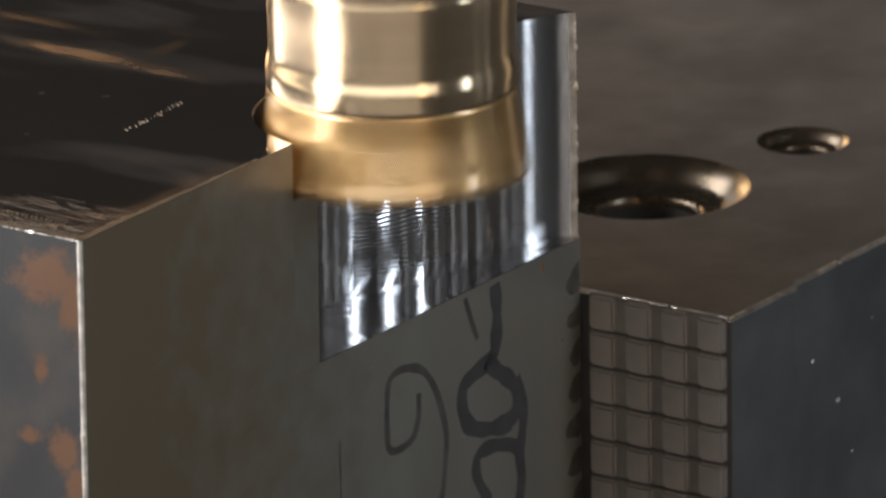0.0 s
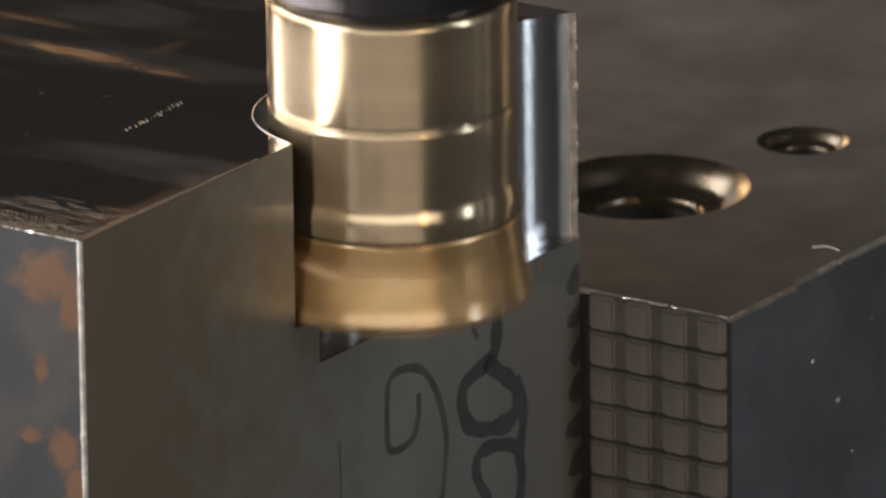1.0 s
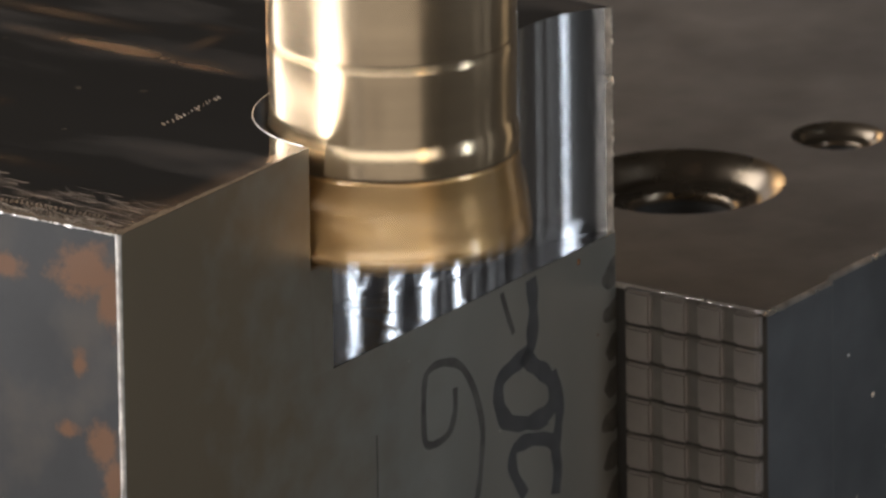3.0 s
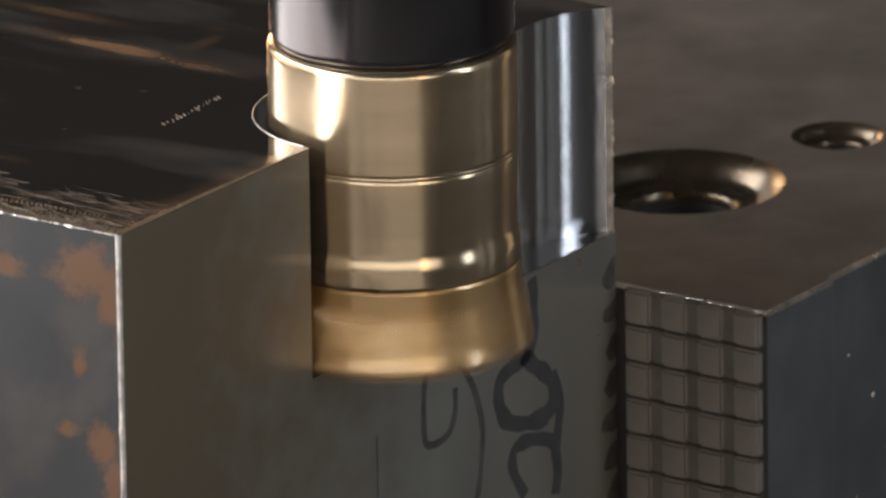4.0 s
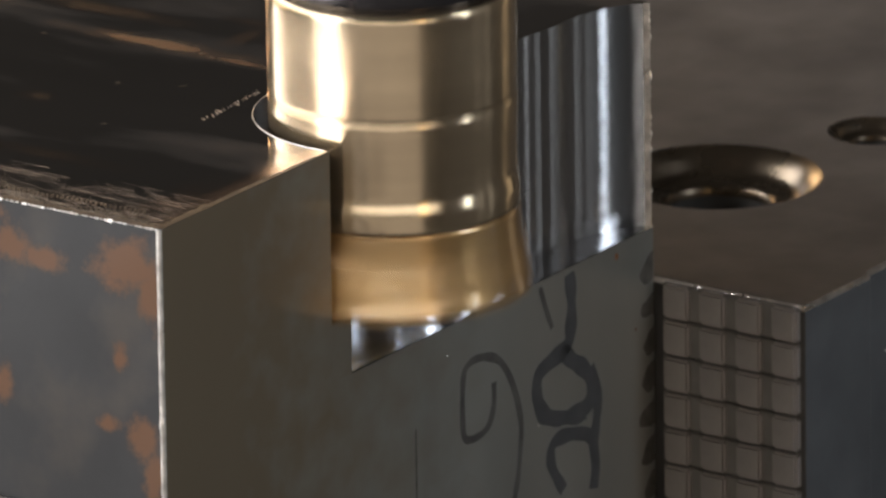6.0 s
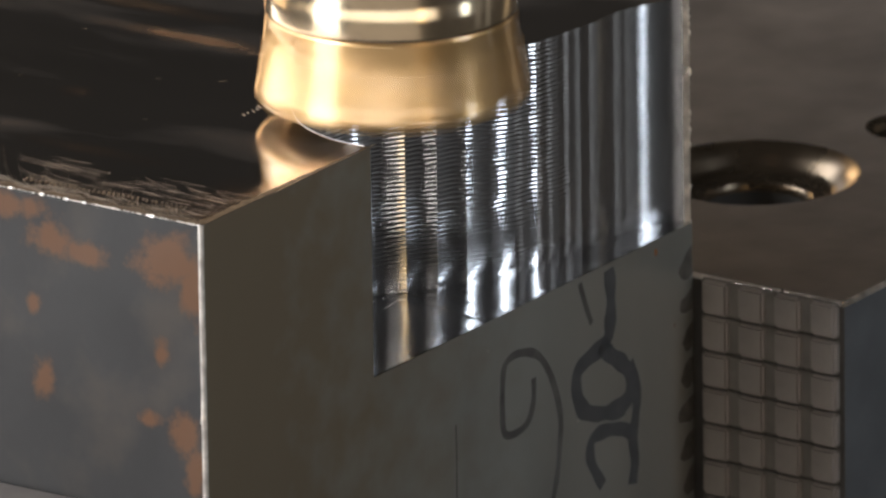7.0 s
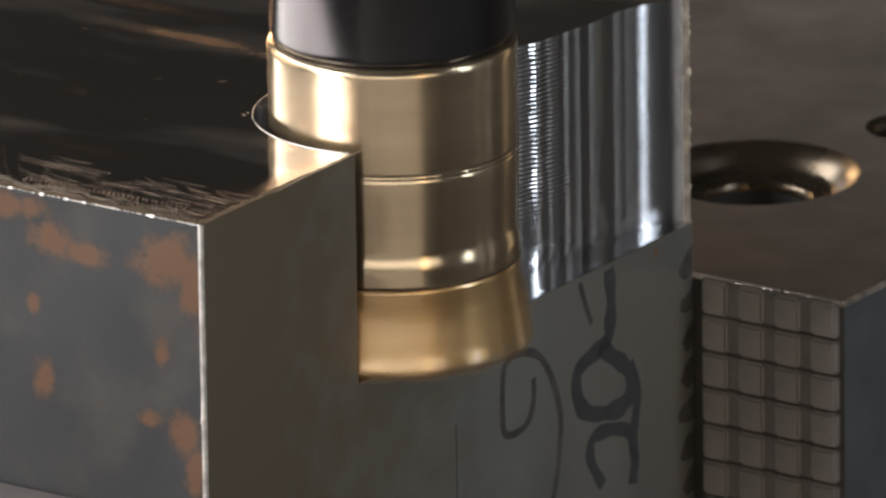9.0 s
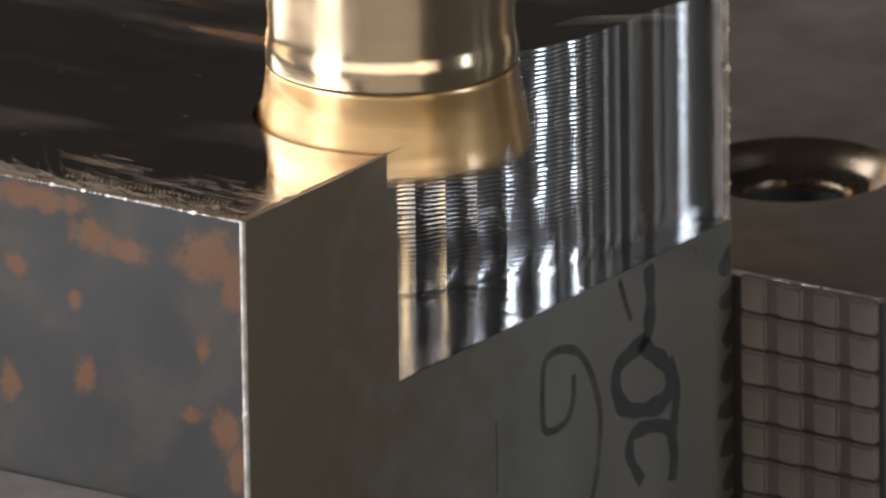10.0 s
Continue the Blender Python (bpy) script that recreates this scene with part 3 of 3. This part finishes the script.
STROKES = [
    ([(51.3, -28.8), (51.2, -31), (50.3, -32.7), (48.4, -33.2), (46.6, -32.8), (46.2, -30.9), (46.4, -27), (47.4, -25.9), (49.5, -25.9), (51.9, -26.8), (53.7, -28.8), (54.9, -31.3), (55.6, -34), (55.4, -36.5), (55, -38.9), (54.4, -40.8), (53.4, -43.2)], 0.42),
    ([(63.7, -22), (64, -24.2), (63.9, -26.7), (63.3, -28.7), (60.5, -29.5), (58.6, -30.2), (58.2, -31.9), (59.1, -34), (61, -35.1), (63.4, -35.6), (66.2, -35.5), (67.2, -34.2), (66.3, -32.1), (63.9, -30.3), (62.3, -28.8)], 0.9),
    ([(58.8, -34.3), (61.6, -35.3), (64.7, -36.2), (66.2, -36.1)], 0.6),
    ([(66.9, -31.9), (67.8, -34), (68.1, -35.9), (67.8, -37.6), (67.4, -39.3), (67.7, -41.6), (67.3, -43.7)], 0.8),
    ([(62.4, -42.4), (60.9, -40.3), (60.3, -38.7), (60.9, -37.4), (63.1, -37.3), (65.9, -38), (67.4, -39)], 0.7),
    ([(58.9, -22), (59.9, -24.5), (60.8, -26.4)], 0.35),
    ([(38.7, -29.6), (38.75, -33), (38.7, -36.5)], 0.13),
]


def make_marker(wp):
    """Loops and lines drawn by hand with a felt pen."""
    for k, (pts, w) in enumerate(STROKES):
        line = smooth_line(pts)
        bm = bmesh.new()
        pairs = []
        for i, p in enumerate(line):
            d = (line[min(i + 1, len(line) - 1)] - line[max(i - 1, 0)]).normalized()
            hw = w * (0.95 + 0.3 * noise.noise((p.x * 0.5, p.y * 0.5, k)))
            n = Vector((-d.y, d.x)) * hw
            y = -0.012 - 0.004 * k
            pairs.append([bm.verts.new((q.x, y, q.y)) for q in (p + n, p - n)])
        for a, b in zip(pairs, pairs[1:]):
            bm.faces.new((a[0], a[1], b[1], b[0]))
        bmesh.ops.recalc_face_normals(bm, faces=bm.faces)
        part("marker_line", bm, DARK_MARK if k == 6 else WORN_INK if k in (0, 5) else INK, wp, "faded black felt pen line")


def make_swarf():
    """Curled hair-fine chips along the sawn edge."""
    rng = random.Random(4)
    bm = bmesh.new()
    for i in range(190):
        y = rng.uniform(0.5, 44) if i < 110 else rng.uniform(14, 44)
        big = max(0.0, min(1.0, (y - 8) / 14))
        ln = rng.uniform(1.4, 4.2) + 3.6 * big * rng.random()
        rise = rng.uniform(0.03, 0.2) + big * rng.uniform(0.0, 0.55) * (rng.random() < 0.5)
        start = Vector((rng.uniform(0.1, 1.0) + 2.2 * rng.random() ** 2, y, 0.04))
        lean = rng.uniform(-0.15, 0.35)
        up = rng.uniform(0.02, 0.08) + (0.2 + 0.6 * big * rng.random()) * (rng.random() < 0.14)
        side = 1 if rng.random() < 0.85 else -0.6
        pts = []
        for k in range(10):
            t = k / 9
            pts.append(start + Vector((lean * ln * t + 0.3 * ln * t * t * (1 - big), side * ln * (t - 0.42 * t * t), ln * up * t * t)))
        tube(bm, pts, rng.uniform(0.012, 0.024), 0.008, 5)
    for i in range(34):
        t = i / 34
        c = Vector((2.0 + 0.8 * t + rng.uniform(-0.1, 0.1), 20.0 - 17.0 * t, 0.3))
        a = rng.uniform(0, 0.5)
        d = Vector((math.cos(a), math.sin(a), 0.25)) * rng.uniform(0.12, 0.22)
        tube(bm, [c - d, c, c + d], 0.11, 0.06, 5)
    for i in range(130):
        y, ln, lean = 0.5 + 20 * rng.random() ** 1.5, rng.uniform(3.5, 9), rng.uniform(-0.1, 0.3)
        x_start = 0.2 + 9 * rng.random() ** 2
        pts = [Vector((x_start + lean * ln * t * t, y + ln * (t - 0.35 * t * t), 0.03 + 0.03 * ln * t * t)) for t in [k / 9 for k in range(10)]]
        tube(bm, pts, rng.uniform(0.007, 0.016), 0.005, 4)
    for i in range(70):
        c = Vector((31 + rng.gauss(0, 3.2), 8 + rng.gauss(0, 4.0), 0.05))
        if (c.xy - Vector(CENTRES[-1])).length < R_CUT + 1.0 or c.y < 1:
            continue
        a = rng.uniform(2.0, 3.4)
        d = Vector((math.cos(a), math.sin(a), 0.05)) * rng.uniform(0.4, 1.6)
        tube(bm, [c - d, c + Vector((0.03, 0.03, 0.02)), c + d], 0.028, 0.012, 4)
    for i in range(15):
        t = i / 14
        c = Vector((27.8 + 9 * t, 14.7 + 0.5 * t + rng.uniform(-0.15, 0.15), 0.06))
        a = rng.uniform(0.6, 1.5)
        d = Vector((math.cos(a), math.sin(a), 0.1)) * rng.uniform(0.12, 0.45)
        tube(bm, [c - d, c, c + d], 0.05, 0.02, 4)
    for i in range(6):
        c = Vector((rng.uniform(10, 46), rng.uniform(16, 44), 0.04))
        a = rng.uniform(2.2, 3.0)
        d = Vector((math.cos(a), math.sin(a), 0.02)) * rng.uniform(0.15, 0.4)
        tube(bm, [c - d, c, c + d], 0.025, 0.012, 4)
    ob = tagged(part("swarf", bm, SWARF), "fine curled steel swarf lying along the block's sawn edge", "swarf", "", "stuff")
    bm = bmesh.new()
    for i in range(150):
        y = 0.3 + 42 * (i + rng.random() * 0.6) / 150
        r = rng.uniform(0.04, 0.12) + (rng.random() < 0.06) * 0.12
        p = [Vector((-0.03 + rng.uniform(-0.05, 0.05), y - r, -0.05)), Vector((-0.06, y, 0.03)), Vector((-0.03, y + r, -0.05))]
        tube(bm, p, r * 0.8, r * 0.6, 5)
    for i in range(130):
        z = -70 + 69.8 * (i + rng.random() * 0.5) / 130
        r = rng.uniform(0.05, 0.15) + (rng.random() < 0.1) * 0.14
        p = [Vector((0.14, 0.22, z - 0.45)), Vector((0.10 + rng.uniform(-0.05, 0.05), 0.20, z)), Vector((0.14, 0.22, z + 0.45))]
        tube(bm, p, r, r * 0.8, 5)
    for i in range(24):
        z = -DEPTH + DEPTH * rng.random()
        r = rng.uniform(0.07, 0.15) + (rng.random() < 0.2) * 0.12
        p = [Vector((LONG - 0.05, 0.2, z - r)), Vector((LONG - 0.05, 0.15, z)), Vector((LONG - 0.05, 0.2, z + r))]
        tube(bm, p, r, r * 0.6, 5)
    tagged(part("burr", bm, EDGE, workpiece, "bright ragged burr along the edges"), kind="stuff")
    return ob


def make_chip(length):
    """A curled sliver of steel thrown off by the cutter."""
    bm = bmesh.new()
    pts = [Vector((length * (i / 8 - 0.5), 0, (0.12 if length < 10 else 0.015) * length * math.sin(i / 8 * 3.0))) for i in range(9)]
    tube(bm, pts, 0.17 if length < 10 else 0.07, 0.08, 6)
    return tagged(part("steel_chip", bm, EDGE), "thin bright steel chip flying off the cutter", "chip", "chips thrown by the cutter")


# flights: time, where it is then and how far it goes in a tenth of a second, millimetres
FLIGHTS = [(1.0, (38, -8, -10.8), (20, -2, -3), 2.4), (2.5, (25.2, 0, 0.4), (12, 1, 0), 17.0), (5.5, (33, 10, 0.5), (90, 12, 20), 3.5),
           (5.5, (38, 20, -2.0), (70, 25, 15), 3.0), (8.5, (30, 10, -1), (120, 10, 25), 6.0), (10.0, (20.5, 2, 7.3), (110, 2, 2), 6.0)]
def make_specks(wp):
    """Tiny bright and rusty specks on the marked side."""
    for x, z, r, m, label in ((58.4, -35.0, 0.11, EDGE, "bright metal speck"), (71.5, -22.6, 0.28, RUST, "rust speck"), (44.0, -24.2, 0.07, EDGE, "bright metal speck"),
                              (66.0, -40.2, 0.06, EDGE, "bright metal speck"), (74.6, -30.5, 0.14, RUST, "rust speck")):
        bm = bmesh.new()
        rim = [bm.verts.new((x + r * (1 + 0.25 * math.sin(3 * a + x)) * math.cos(a), -0.004, z + 1.3 * r * math.sin(a))) for a in [6.2832 * i / 10 for i in range(10)]]
        top = bm.verts.new((x, -0.07, z))
        for i in range(10):
            bm.faces.new((rim[i], rim[(i + 1) % 10], top))
        bmesh.ops.recalc_face_normals(bm, faces=bm.faces)
        part("speck", bm, m, wp, label)


def make_edge_grime(wp):
    """Dull brown dirt and dried oil along the two worn upper edges by the sawn corner."""
    for along_front, length, width in ((True, 27.0, 1.15), (False, 45.0, 1.3)):
        bm = bmesh.new()
        pairs = []
        n = int(length / 0.25)
        for i in range(n + 1):
            u = 0.35 + (length - 0.35) * i / n
            fade = 1 - 0.75 * i / n if along_front else 1.0
            w = width * fade * (0.75 + 0.5 * noise.noise((u * 0.6, 3.0 if along_front else 8.0, 0)) + 0.45 * noise.noise((u * 3.1, 5.0, 1.0)))
            inner, outer = 0.03, 0.03 + max(0.05, w)
            pairs.append([bm.verts.new((u, q, 0.007) if along_front else (q, u, 0.011)) for q in (inner, outer)])
        for a, b in zip(pairs, pairs[1:]):
            bm.faces.new((a[0], a[1], b[1], b[0]))
        bmesh.ops.recalc_face_normals(bm, faces=bm.faces)
        part("edge_grime", bm, GRIME, wp, "brown dried oil and dirt")


def make_edge_blotches(wp):
    """Dark ragged blotches along the block's edge, spaced like the jaw's teeth."""
    rng = random.Random(12)
    for i in range(8):
        z = -25.2 - 3.5 * i
        w, h = rng.uniform(1.5, 2.3), rng.uniform(0.9, 1.5)
        bm = bmesh.new()
        rim = []
        for k in range(18):
            a = 6.2832 * k / 18
            ragged = 1 + 0.3 * noise.noise((math.cos(a) * 1.5, math.sin(a) * 1.5, i * 3.1))
            rim.append(bm.verts.new((min(LONG - 0.05, LONG - 0.3 + w * ragged * math.cos(a)), -0.006, z + h * ragged * math.sin(a) + 0.5 * math.cos(a))))
        bm.faces.new(rim)
        bmesh.ops.recalc_face_normals(bm, faces=bm.faces)
        part("edge_blotch", bm, DARK_MARK, wp, "dark ragged blotch beside the serrated jaw")


workpiece = make_workpiece()
make_edge_grime(workpiece)
make_edge_blotches(workpiece)
make_specks(workpiece)
make_milled_floor(workpiece)
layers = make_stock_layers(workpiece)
rim_lips = make_rim_burrs(layers)
make_marker(workpiece)
swarf = make_swarf()
cutter = make_cutter()
fixed_jaw = make_fixed_jaw()
moving_jaw = make_moving_jaw()
table = make_table()
make_enclosure()
chips = [make_chip(f[3]) for f in FLIGHTS]


def motions():
    walk(cutter, [(i / 30, pose(0, 0, feed_at(i / 30) * S, 0, 0, SPIN * i)) for i in range(301)])
    for ob, (t0, _) in zip(rim_lips, [(0.03, 0), (1.95, 0), (4.55, 0), (7.15, 0)]):
        walk(ob, [(0, pose(0, 0, -0.00015)), (t0, pose(0, 0, -0.00015)), (t0 + 0.15, pose(0, 0, 0.00002)), (10, pose(0, 0, 0.00002))])
    for ob in (workpiece, swarf, fixed_jaw, moving_jaw, table):
        walk(ob, TABLE_ROWS)
    for i, (ob, (t, at, go, _)) in enumerate(zip(chips, FLIGHTS)):
        at, go = Vector(at), Vector(go) * 0.2
        home, rest = pose(0, 0, 0.1), pose(0.24, 0.05 + 0.03 * i, -0.1085)
        tilt = -math.degrees(math.atan2(go.z, go.x))
        rows = [(0, home), (max(t - 0.1, 0.03), home), (t - 0.033, pose(*((at - go * 0.33) * S), 0, tilt, 0)), (t, pose(*(at * S), 0, tilt, 0))]
        if t < 10:
            rows += [(t + 0.033, pose(*((at + go * 0.33) * S), 0, tilt, 0)), (t + 0.3, rest), (10, rest)]
        walk(ob, rows)
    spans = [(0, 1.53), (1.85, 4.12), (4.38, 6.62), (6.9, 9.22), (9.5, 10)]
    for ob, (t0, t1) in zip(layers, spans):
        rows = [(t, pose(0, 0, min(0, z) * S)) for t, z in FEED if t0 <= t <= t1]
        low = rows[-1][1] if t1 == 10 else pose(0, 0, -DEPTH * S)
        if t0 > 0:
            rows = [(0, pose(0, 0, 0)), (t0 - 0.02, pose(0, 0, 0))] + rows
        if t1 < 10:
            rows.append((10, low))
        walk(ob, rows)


motions()
